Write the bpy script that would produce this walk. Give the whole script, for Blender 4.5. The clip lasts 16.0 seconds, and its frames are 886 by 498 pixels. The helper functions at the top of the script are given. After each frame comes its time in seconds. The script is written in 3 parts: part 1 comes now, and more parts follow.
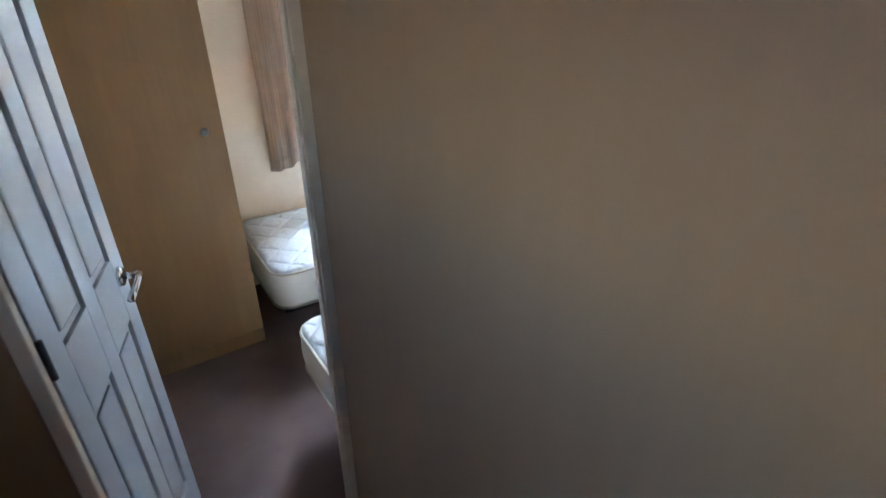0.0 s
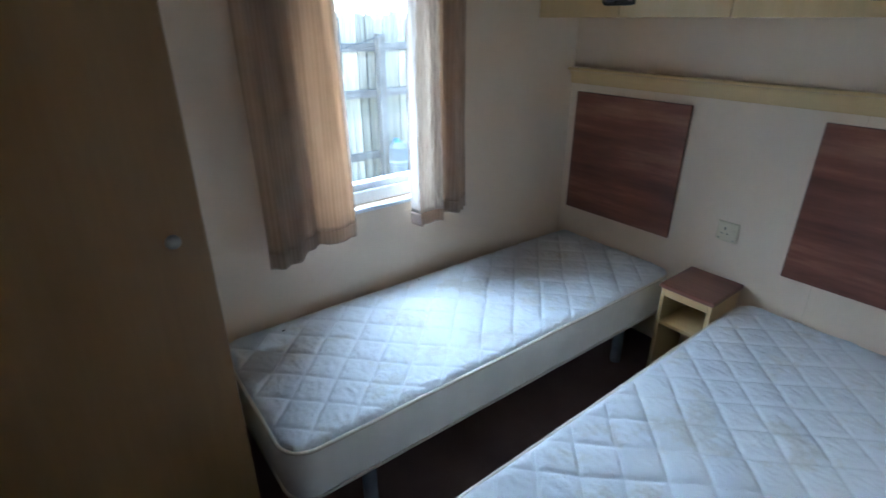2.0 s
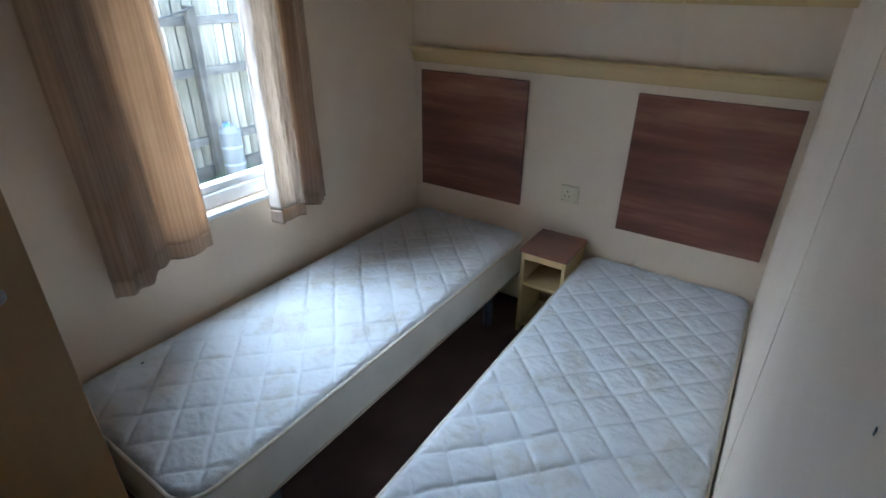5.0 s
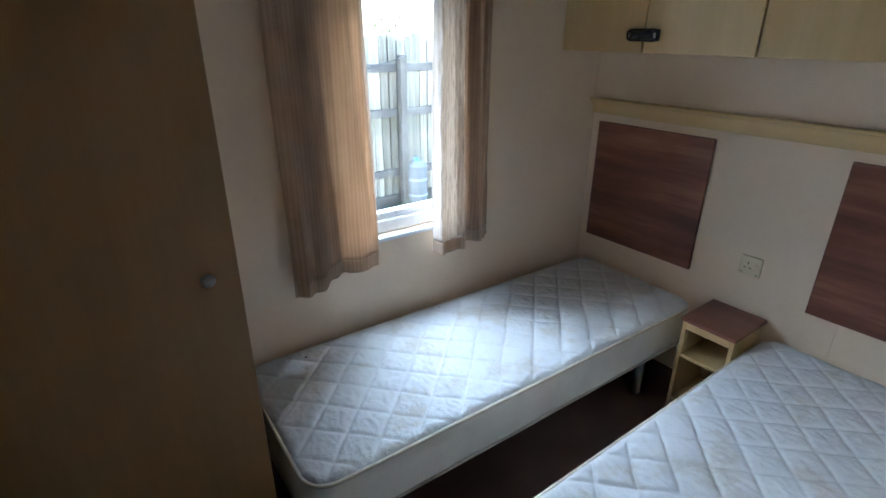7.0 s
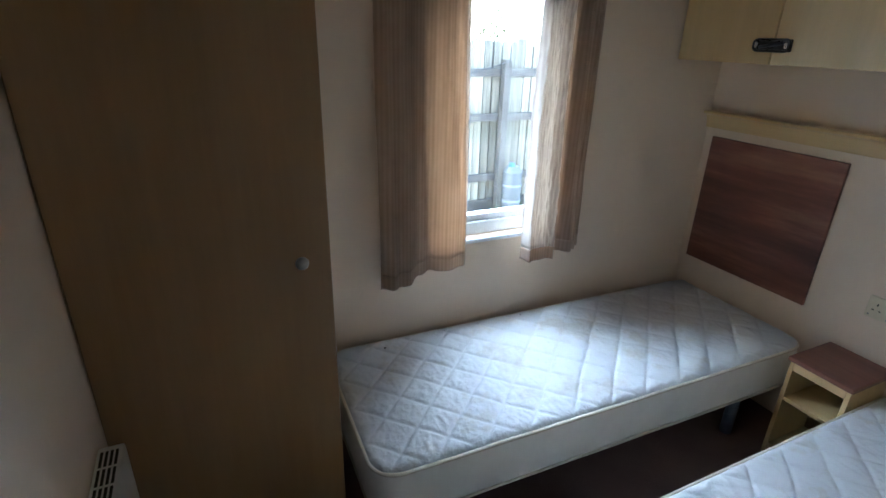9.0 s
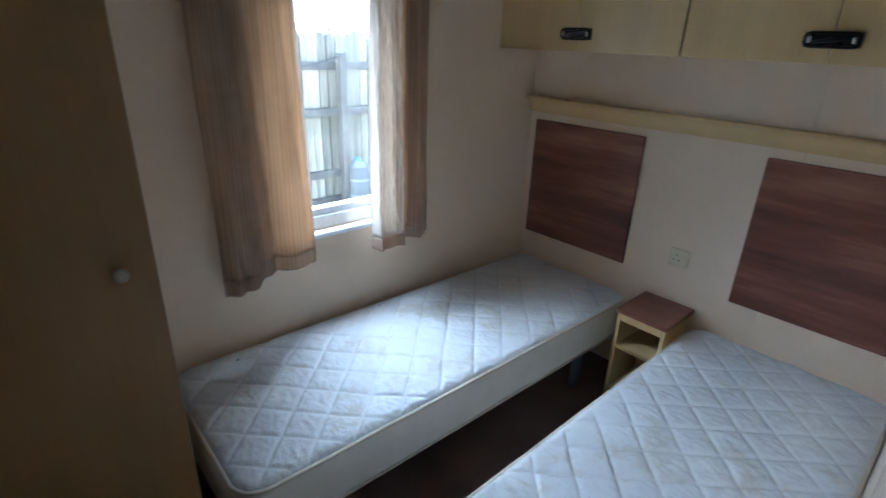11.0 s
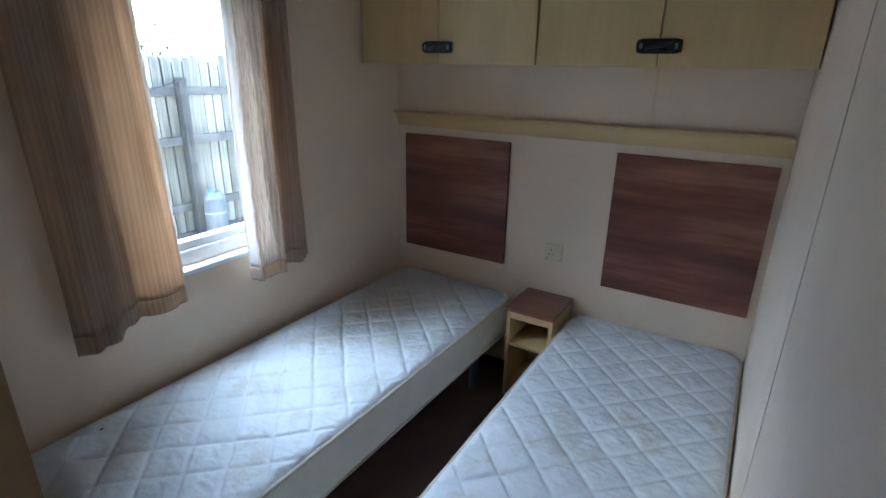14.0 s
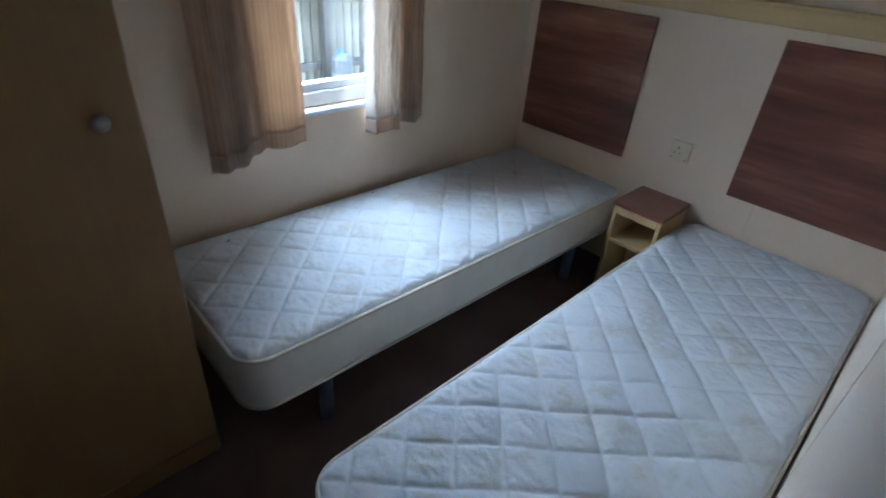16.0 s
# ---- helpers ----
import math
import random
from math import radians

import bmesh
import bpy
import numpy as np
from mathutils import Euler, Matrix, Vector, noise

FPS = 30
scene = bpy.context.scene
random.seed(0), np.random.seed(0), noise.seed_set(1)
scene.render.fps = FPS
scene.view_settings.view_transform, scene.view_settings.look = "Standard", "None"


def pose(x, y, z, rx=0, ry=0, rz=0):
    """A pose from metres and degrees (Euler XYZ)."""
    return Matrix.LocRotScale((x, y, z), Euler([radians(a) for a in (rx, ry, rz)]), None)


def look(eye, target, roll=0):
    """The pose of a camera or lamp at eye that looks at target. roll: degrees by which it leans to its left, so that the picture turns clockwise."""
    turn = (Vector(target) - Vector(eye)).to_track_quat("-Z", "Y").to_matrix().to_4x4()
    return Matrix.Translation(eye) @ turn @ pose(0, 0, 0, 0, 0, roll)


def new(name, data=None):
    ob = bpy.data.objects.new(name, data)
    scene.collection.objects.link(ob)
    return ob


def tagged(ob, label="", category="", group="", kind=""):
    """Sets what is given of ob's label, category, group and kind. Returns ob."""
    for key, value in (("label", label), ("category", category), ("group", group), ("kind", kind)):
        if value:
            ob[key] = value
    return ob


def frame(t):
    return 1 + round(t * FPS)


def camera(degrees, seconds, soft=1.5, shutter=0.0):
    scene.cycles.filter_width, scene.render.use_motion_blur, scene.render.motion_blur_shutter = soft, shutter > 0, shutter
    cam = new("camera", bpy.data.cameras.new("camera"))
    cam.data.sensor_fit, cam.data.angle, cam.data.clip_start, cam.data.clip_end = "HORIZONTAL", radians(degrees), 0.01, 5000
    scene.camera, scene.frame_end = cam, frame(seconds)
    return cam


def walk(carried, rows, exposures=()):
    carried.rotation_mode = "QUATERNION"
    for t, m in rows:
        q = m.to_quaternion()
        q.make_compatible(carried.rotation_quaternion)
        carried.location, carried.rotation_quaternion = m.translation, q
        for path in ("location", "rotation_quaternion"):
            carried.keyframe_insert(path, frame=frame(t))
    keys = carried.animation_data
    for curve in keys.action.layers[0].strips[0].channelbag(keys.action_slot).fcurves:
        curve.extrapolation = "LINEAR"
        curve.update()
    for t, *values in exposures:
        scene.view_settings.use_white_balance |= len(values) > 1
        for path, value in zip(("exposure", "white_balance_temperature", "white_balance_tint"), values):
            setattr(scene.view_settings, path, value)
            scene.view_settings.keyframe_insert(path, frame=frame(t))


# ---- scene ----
cam = camera(81.8, 16.0, shutter=0.4)
# seconds, x, y, z, yaw, pitch, lean to the right
ROWS = [
    (0, -2.354, -2.659, 1.560, -34.39, -28.04, -0.01),
    (0.3, -2.314, -2.492, 1.532, -33.47, -27.11, 0.40),
    (0.6, -2.279, -2.316, 1.529, -32.81, -25.85, 0.31),
    (1, -2.257, -2.105, 1.504, -32.08, -23.76, 0.77),
    (1.2, -2.234, -1.945, 1.521, -31.70, -25.30, 0.60),
    (1.5, -2.255, -1.803, 1.507, -32.95, -24.35, -0.35),
    (2, -2.183, -1.723, 1.482, -38.11, -24.30, 0.02),
    (2.5, -2.159, -1.652, 1.479, -47.73, -26.02, -0.09),
    (3, -2.195, -1.603, 1.479, -54.72, -27.02, 0.11),
    (3.2, -2.193, -1.585, 1.503, -56.57, -27.82, 0.04),
    (4.25, -2.206, -1.617, 1.524, -59.10, -27.49, -0.24),
    (5.3, -2.218, -1.649, 1.546, -53.24, -27.16, -0.51),
    (5.5, -2.213, -1.665, 1.552, -49.50, -26.61, -0.08),
    (6, -2.217, -1.665, 1.550, -43.18, -25.31, 0.24),
    (6.5, -2.210, -1.692, 1.560, -39.00, -24.10, 0.05),
    (7, -2.199, -1.700, 1.556, -36.28, -22.98, -0.31),
    (7.5, -2.193, -1.698, 1.564, -34.40, -23.10, -1.10),
    (8, -2.186, -1.702, 1.557, -31.50, -22.75, -1.00),
    (8.2, -2.188, -1.702, 1.554, -29.70, -22.60, -1.05),
    (9.25, -2.194, -1.704, 1.546, -25.40, -22.60, -1.75),
    (10.3, -2.190, -1.718, 1.540, -29.05, -22.65, -2.40),
    (10.5, -2.185, -1.711, 1.538, -33.38, -22.80, -2.50),
    (11, -2.173, -1.705, 1.517, -42.90, -22.45, -2.15),
    (11.5, -2.191, -1.653, 1.534, -50.37, -23.41, -1.95),
    (12, -2.190, -1.640, 1.516, -54.02, -23.92, -1.57),
    (12.5, -2.199, -1.665, 1.520, -55.53, -23.77, -1.25),
    (13, -2.196, -1.640, 1.519, -57.47, -21.96, -1.19),
    (13.5, -2.197, -1.662, 1.501, -57.69, -19.87, -1.06),
    (14, -2.208, -1.626, 1.474, -58.64, -19.63, -0.99),
    (14.5, -2.221, -1.638, 1.442, -57.89, -20.75, -1.11),
    (15, -2.204, -1.614, 1.421, -57.68, -24.73, -2.43),
    (15.5, -2.201, -1.617, 1.422, -53.72, -29.01, -3.95),
    (16, -2.214, -1.660, 1.390, -46.12, -31.92, -4.80),
]

EXPOSURES = [(0.0, 5.62, 5650, 13), (1.0, 5.6, 5500, 13), (1.2, 5.3, 5200, 12), (1.5, 4.48, 5100, 11), (2.0, 3.82, 5300, 11), (2.6, 3.58, 5400, 12), (6.0, 3.72, 5750, 13), (8.0, 3.78, 5700, 13), (10.5, 3.74, 5560, 13), (13.0, 3.6, 5480, 13), (14.5, 3.6, 5480, 13), (16.0, 3.55, 5480, 13)]
walk(cam, [(t, pose(x, y, z, 90 + pitch, 0, yaw) @ pose(0, 0, 0, 0, 0, -lean)) for t, x, y, z, yaw, pitch, lean in ROWS], EXPOSURES)

# ---- light: a bright overcast sky, soft sun outside the window ----
world = bpy.data.worlds.new("sky")
scene.world = world
world.use_nodes = True
wn = world.node_tree.nodes
sky = wn.new("ShaderNodeTexSky")
sky.sky_type, sky.sun_disc = "NISHITA", False
sky.sun_elevation, sky.sun_rotation = radians(58), radians(-15)
sky.air_density, sky.dust_density, sky.ozone_density = 1.0, 0.6, 1.5
world.node_tree.links.new(sky.outputs[0], wn["Background"].inputs[0])
wn["Background"].inputs[1].default_value = 0.15
sun = new("sun", bpy.data.lights.new("sun", "SUN"))
sun.data.energy, sun.data.angle, sun.data.color = 3.0, radians(84), (0.72, 0.885, 1.0)
sun.matrix_world = look((-1.2, 4.6, 7.9), (0, 0, 0.3))


# ---- materials ----
def material(name, rough=0.5, metal=0.0, spec=0.5):
    m = bpy.data.materials.new(name)
    m.use_nodes = True
    b = m.node_tree.nodes["Principled BSDF"]
    b.inputs["Roughness"].default_value = rough
    b.inputs["Metallic"].default_value = metal
    b.inputs["Specular IOR Level"].default_value = spec
    return m, m.node_tree, b


def node(tree, kind, **values):
    n = tree.nodes.new(kind)
    for key, value in values.items():
        n.inputs[key].default_value = value
    return n


def coords(tree, scale=(1, 1, 1), turn=(0, 0, 0)):
    tc = tree.nodes.new("ShaderNodeTexCoord")
    mp = tree.nodes.new("ShaderNodeMapping")
    mp.inputs["Scale"].default_value = scale
    mp.inputs["Rotation"].default_value = [radians(a) for a in turn]
    tree.links.new(tc.outputs["Object"], mp.inputs[0])
    return mp.outputs[0]


def ramp(tree, source, stops):
    r = tree.nodes.new("ShaderNodeValToRGB")
    el = r.color_ramp.elements
    while len(el) < len(stops):
        el.new(0.5)
    for e, (pos, col) in zip(el, stops):
        e.position, e.color = pos, (*col, 1)
    tree.links.new(source, r.inputs[0])
    return r.outputs[0]


def mix(tree, a, b, fac, kind="MIX"):
    m = tree.nodes.new("ShaderNodeMix")
    m.data_type, m.blend_type = "RGBA", kind
    for sock, v in ((m.inputs[0], fac), (m.inputs[6], a), (m.inputs[7], b)):
        if isinstance(v, bpy.types.NodeSocket):
            tree.links.new(v, sock)
        elif sock == m.inputs[0]:
            sock.default_value = v
        else:
            sock.default_value = (*v, 1)
    return m.outputs[2]


def bump(tree, bsdf, height, strength, distance):
    b = node(tree, "ShaderNodeBump", Strength=strength, Distance=distance)
    tree.links.new(height, b.inputs["Height"])
    tree.links.new(b.outputs[0], bsdf.inputs["Normal"])


def noise_tex(tree, vec, scale, detail=4, rough=0.55):
    n = node(tree, "ShaderNodeTexNoise", Scale=scale, Detail=detail, Roughness=rough)
    tree.links.new(vec, n.inputs["Vector"])
    return n.outputs[0]


def plain_material(name, low, high, rough=0.5, scale=6, grain=220, relief=0.15, metal=0.0, spec=0.5, depth=0.002):
    """A painted or moulded surface: blotches at one scale, fine relief at another."""
    m, t, b = material(name, rough, metal, spec)
    v = coords(t)
    col = ramp(t, noise_tex(t, v, scale), [(0.3, low), (0.7, high)])
    t.links.new(col, b.inputs["Base Color"])
    fine = noise_tex(t, v, grain, 2)
    bump(t, b, fine, relief, depth)
    rr = ramp(t, noise_tex(t, v, scale * 3), [(0.3, (rough * 0.85,) * 3), (0.7, (min(1, rough * 1.1),) * 3)])
    t.links.new(rr, b.inputs["Roughness"])
    return m


def wood_material(name, dark, mid, light, along, rough=0.4, across=9.0, streaks=1.0, grain=0.55):
    """Wood-grain laminate; along is the axis of the grain."""
    m, t, b = material(name, rough)
    long, short = 0.55, across
    s = [short, short, short]
    s["xyz".index(along)] = long
    v = coords(t, s)
    broad = noise_tex(t, v, 1.4 * streaks, 5, 0.6)
    s2 = [short * 9, short * 9, short * 9]
    s2["xyz".index(along)] = 1.6
    fine = noise_tex(t, coords(t, s2), 1.6, 3, 0.6)
    base = ramp(t, broad, [(0.28, dark), (0.5, mid), (0.74, light)])
    col = mix(t, base, ramp(t, fine, [(0.35, (0.72, 0.70, 0.68)), (0.65, (1, 1, 1))]), grain, "MULTIPLY")
    t.links.new(col, b.inputs["Base Color"])
    bump(t, b, fine, 0.08, 0.001)
    return m


wall_vinyl = plain_material("wall_vinyl", (0.765, 0.615, 0.465), (0.82, 0.67, 0.515), 0.55, 2.5, 160, 0.12)
corridor_vinyl = wood_material("corridor_vinyl", (0.28, 0.160, 0.078), (0.31, 0.183, 0.090), (0.34, 0.205, 0.105), "z", 0.6, 2.0, 1.0, 0.12)
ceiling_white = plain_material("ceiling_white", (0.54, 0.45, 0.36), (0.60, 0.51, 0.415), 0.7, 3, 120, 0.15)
jamb_paint = plain_material("jamb_paint", (0.64, 0.52, 0.37), (0.70, 0.58, 0.43), 0.5, 5, 140, 0.1)
maple = wood_material("maple_laminate", (0.30, 0.172, 0.073), (0.35, 0.205, 0.09), (0.40, 0.24, 0.112), "z", 0.42, 3.0, 1.0, 0.22)
cream_laminate = wood_material("cream_laminate", (0.62, 0.435, 0.205), (0.68, 0.485, 0.235), (0.73, 0.53, 0.275), "y", 0.40, 3.5, 1.0, 0.16)
cream_upright = wood_material("cream_upright", (0.62, 0.435, 0.205), (0.68, 0.485, 0.235), (0.73, 0.53, 0.275), "z", 0.40, 3.5, 1.0, 0.16)
walnut = wood_material("walnut_laminate", (0.085, 0.026, 0.016), (0.225, 0.082, 0.050), (0.50, 0.235, 0.145), "y", 0.36, 3.6, 1.3, 0.45)
red_walnut = wood_material("red_walnut_laminate", (0.145, 0.054, 0.034), (0.20, 0.078, 0.050), (0.27, 0.112, 0.074), "y", 0.34, 7.0, 1.0, 0.35)
door_paint = plain_material("door_paint", (0.53, 0.56, 0.60), (0.59, 0.62, 0.66), 0.35, 4, 90, 0.06)
white_plastic = plain_material("white_plastic", (0.74, 0.73, 0.69), (0.80, 0.79, 0.75), 0.35, 8, 200, 0.04)
cream_plastic = plain_material("cream_plastic", (0.70, 0.60, 0.41), (0.75, 0.65, 0.46), 0.35, 12, 200, 0.04)
upvc = plain_material("upvc", (0.78, 0.80, 0.82), (0.84, 0.86, 0.88), 0.3, 6, 150, 0.03)
chrome = plain_material("chrome", (0.60, 0.60, 0.61), (0.72, 0.72, 0.73), 0.16, 30, 300, 0.02, 1.0)
nickel = plain_material("nickel", (0.26, 0.25, 0.24), (0.38, 0.37, 0.36), 0.32, 30, 300, 0.03, 1.0)
black_metal = plain_material("black_metal", (0.012, 0.011, 0.010), (0.025, 0.023, 0.021), 0.3, 30, 300, 0.04)
dark_steel = plain_material("dark_steel", (0.05, 0.055, 0.065), (0.09, 0.095, 0.11), 0.4, 20, 200, 0.06, 0.6)
leg_paint = plain_material("leg_paint", (0.13, 0.15, 0.19), (0.20, 0.225, 0.27), 0.4, 20, 200, 0.06)
dark_slot = plain_material("dark_slot", (0.012, 0.011, 0.010), (0.02, 0.018, 0.016), 0.8)
peeled = plain_material("bare_board", (0.24, 0.145, 0.08), (0.32, 0.20, 0.115), 0.8, 14, 120, 0.4)
scuff = plain_material("scuff", (0.05, 0.055, 0.06), (0.10, 0.11, 0.12), 0.8, 60, 200, 0.2)
piping_mat = plain_material("piping", (0.56, 0.50, 0.40), (0.66, 0.60, 0.50), 0.8, 20, 400, 0.3)
border_mat = plain_material("mattress_border", (0.72, 0.69, 0.63), (0.80, 0.77, 0.71), 0.85, 7, 500, 0.35)
hose_mat = plain_material("hose", (0.45, 0.44, 0.36), (0.55, 0.54, 0.45), 0.5, 20, 200, 0.1)


def quilt_material():
    m, t, b = material("quilted_ticking", 0.85, 0, 0.25)
    v = coords(t)
    base = ramp(t, noise_tex(t, v, 3.2, 3), [(0.3, (0.59, 0.60, 0.61)), (0.7, (0.67, 0.68, 0.685))])
    stain = ramp(t, noise_tex(t, v, 5.5, 6, 0.65), [(0.54, (1, 1, 1)), (0.60, (0.90, 0.85, 0.76)), (0.63, (0.80, 0.74, 0.64)), (0.66, (0.90, 0.86, 0.78)), (0.74, (0.80, 0.74, 0.65))])
    col = mix(t, base, stain, 0.62, "MULTIPLY")
    spots = ramp(t, noise_tex(t, v, 26, 5, 0.7), [(0.66, (1, 1, 1)), (0.72, (0.72, 0.68, 0.60))])
    col = mix(t, col, spots, 0.5, "MULTIPLY")
    t.links.new(col, b.inputs["Base Color"])
    weave = noise_tex(t, v, 420, 2)
    crumple = noise_tex(t, v, 38, 4, 0.6)
    add = t.nodes.new("ShaderNodeMath")
    add.operation = "MULTIPLY_ADD"
    t.links.new(weave, add.inputs[0])
    add.inputs[1].default_value = 0.18
    t.links.new(crumple, add.inputs[2])
    bump(t, b, add.outputs[0], 0.7, 0.007)
    return m


quilt = quilt_material()


def carpet_material():
    m, t, b = material("brown_carpet", 0.95, 0, 0.1)
    v = coords(t)
    col = ramp(t, noise_tex(t, v, 4, 4), [(0.3, (0.22, 0.145, 0.128)), (0.7, (0.30, 0.205, 0.185))])
    tuft = noise_tex(t, v, 330, 3, 0.7)
    col = mix(t, col, ramp(t, tuft, [(0.3, (0.55, 0.5, 0.48)), (0.7, (1, 1, 1))]), 0.8, "MULTIPLY")
    t.links.new(col, b.inputs["Base Color"])
    bump(t, b, tuft, 0.9, 0.006)
    return m


carpet = carpet_material()


def curtain_material(name, stops, pitch, glow=(1.0, 0.80, 0.60), through_light=0.36):
    """Woven cloth that lets daylight through, with vertical stripes."""
    m, t, b = material(name, 0.9, 0, 0.15)
    wave = node(t, "ShaderNodeTexWave", Scale=pitch, Distortion=1.2, Detail=2.0)
    wave.inputs["Detail Scale"].default_value = 0.4
    t.links.new(coords(t, (1, 0.4, 0.02)), wave.inputs["Vector"])
    broad = noise_tex(t, coords(t, (1, 1, 0.02)), 60, 2, 0.6)
    both = node(t, "ShaderNodeMix", Factor=0.74)
    t.links.new(wave.outputs["Fac"], both.inputs[2])
    t.links.new(broad, both.inputs[3])
    stripes = ramp(t, both.outputs[0], stops)
    blotch = ramp(t, noise_tex(t, coords(t), 8, 3), [(0.3, (0.86, 0.84, 0.82)), (0.7, (1, 1, 1))])
    col = mix(t, stripes, blotch, 0.8, "MULTIPLY")
    t.links.new(col, b.inputs["Base Color"])
    weave = noise_tex(t, coords(t, (1, 1, 0.25)), 500, 2)
    bump(t, b, weave, 0.4, 0.002)
    tr = t.nodes.new("ShaderNodeBsdfTranslucent")
    t.links.new(mix(t, col, glow, 0.85, "MULTIPLY"), tr.inputs["Color"])
    ms = node(t, "ShaderNodeMixShader", Fac=through_light)
    t.links.new(b.outputs[0], ms.inputs[1])
    t.links.new(tr.outputs[0], ms.inputs[2])
    t.links.new(ms.outputs[0], t.nodes["Material Output"].inputs[0])
    return m


CLOTH = [(0.22, (0.43, 0.33, 0.26)), (0.42, (0.485, 0.378, 0.302)), (0.58, (0.53, 0.417, 0.338)), (0.78, (0.57, 0.457, 0.375))]
curtain_cloth = curtain_material("curtain_cloth", CLOTH, 24, (1.0, 0.91, 0.75), 0.54)
hem_cloth = curtain_material("curtain_hem", CLOTH, 24, (1.0, 0.91, 0.75), 0.44)
lining_cloth = curtain_material("curtain_lining", [(0.22, (0.53, 0.44, 0.37)), (0.42, (0.66, 0.58, 0.50)), (0.58, (0.74, 0.67, 0.59)), (0.78, (0.79, 0.73, 0.66))], 24, (1.0, 0.95, 0.90), 0.34)


def glass_material():
    m = bpy.data.materials.new("window_glass")
    m.use_nodes = True
    t = m.node_tree
    g = node(t, "ShaderNodeBsdfGlass", Roughness=0.0, IOR=1.45)
    g.inputs["Color"].default_value = (0.96, 0.98, 0.97, 1)
    t.links.new(g.outputs[0], t.nodes["Material Output"].inputs[0])
    return m


glass = glass_material()


def fence_material():
    m, t, b = material("weathered_timber", 0.9, 0, 0.2)
    v = coords(t, (14, 14, 0.8))
    col = ramp(t, noise_tex(t, v, 1.5, 5, 0.65), [(0.3, (0.16, 0.125, 0.09)), (0.5, (0.47, 0.40, 0.31)), (0.72, (0.66, 0.58, 0.47))])
    stain = ramp(t, noise_tex(t, coords(t), 3, 5, 0.7), [(0.4, (0.45, 0.48, 0.42)), (0.6, (1, 1, 1))])
    inf = t.nodes.new("ShaderNodeObjectInfo")
    vary = ramp(t, inf.outputs["Random"], [(0.0, (0.58, 0.58, 0.55)), (1.0, (1.15, 1.15, 1.12))])
    col = mix(t, mix(t, col, stain, 0.7, "MULTIPLY"), vary, 1.0, "MULTIPLY")
    t.links.new(col, b.inputs["Base Color"])
    bump(t, b, noise_tex(t, v, 4, 4), 0.5, 0.006)
    return m


timber = fence_material()
# dark brown timber of the posts and gravel board, also the shade between boards
dark_timber = plain_material("dark_timber", (0.045, 0.038, 0.028), (0.15, 0.125, 0.095), 0.9, 7, 90, 0.5, depth=0.006)
rail_timber = plain_material("rail_timber", (0.06, 0.05, 0.04), (0.19, 0.165, 0.13), 0.9, 9, 90, 0.5, depth=0.006)
gravel_ground = plain_material("gravel_ground", (0.32, 0.30, 0.27), (0.50, 0.48, 0.44), 0.95, 55, 160, 0.9, depth=0.02)
gravel_stone = plain_material("gravel_stone", (0.36, 0.34, 0.31), (0.58, 0.56, 0.52), 0.9, 40, 160, 0.5)
leaf_mat = plain_material("leaf", (0.06, 0.085, 0.03), (0.12, 0.14, 0.06), 0.6, 10, 80, 0.2)
bark = plain_material("bark", (0.07, 0.05, 0.035), (0.12, 0.09, 0.065), 0.9, 20, 80, 0.6)


# ---- mesh helpers ----
def finish(bm, name, mat, smooth=False):
    me = bpy.data.meshes.new(name)
    bmesh.ops.recalc_face_normals(bm, faces=bm.faces)
    if smooth:
        for f in bm.faces:
            f.smooth = True
    bm.to_mesh(me)
    bm.free()
    if mat:
        me.materials.append(mat)
    return me


def part(name, bm, mat, parent=None, label="", smooth=False):
    ob = new(name, finish(bm, name, mat, smooth))
    if parent is not None:
        ob.parent = parent
    if label:
        ob["label"] = label
    return ob


def box(bm, x0, x1, y0, y1, z0, z1, bevel=0.0, segments=2):
    """Adds a box, rounded if bevel is given."""
    r = bmesh.ops.create_cube(bm, size=1.0)
    m = Matrix.Translation(((x0 + x1) / 2, (y0 + y1) / 2, (z0 + z1) / 2)) @ Matrix.Diagonal((abs(x1 - x0), abs(y1 - y0), abs(z1 - z0), 1))
    bmesh.ops.transform(bm, matrix=m, verts=r["verts"])
    if bevel:
        edges = list({e for v in r["verts"] for e in v.link_edges})
        bmesh.ops.bevel(bm, geom=edges, offset=bevel, segments=segments, affect="EDGES", profile=0.5)
    return bm


def solid(x0, x1, y0, y1, z0, z1, bevel=0.0, segments=2):
    return box(bmesh.new(), x0, x1, y0, y1, z0, z1, bevel, segments)


def rod(bm, a, b, r0, r1=None, sides=16):
    a, b = Vector(a), Vector(b)
    r = bmesh.ops.create_cone(bm, cap_ends=True, segments=sides, radius1=r0, radius2=r0 if r1 is None else r1, depth=(b - a).length)
    m = Matrix.Translation((a + b) / 2) @ (b - a).to_track_quat("Z", "Y").to_matrix().to_4x4()
    bmesh.ops.transform(bm, matrix=m, verts=r["verts"])
    return bm


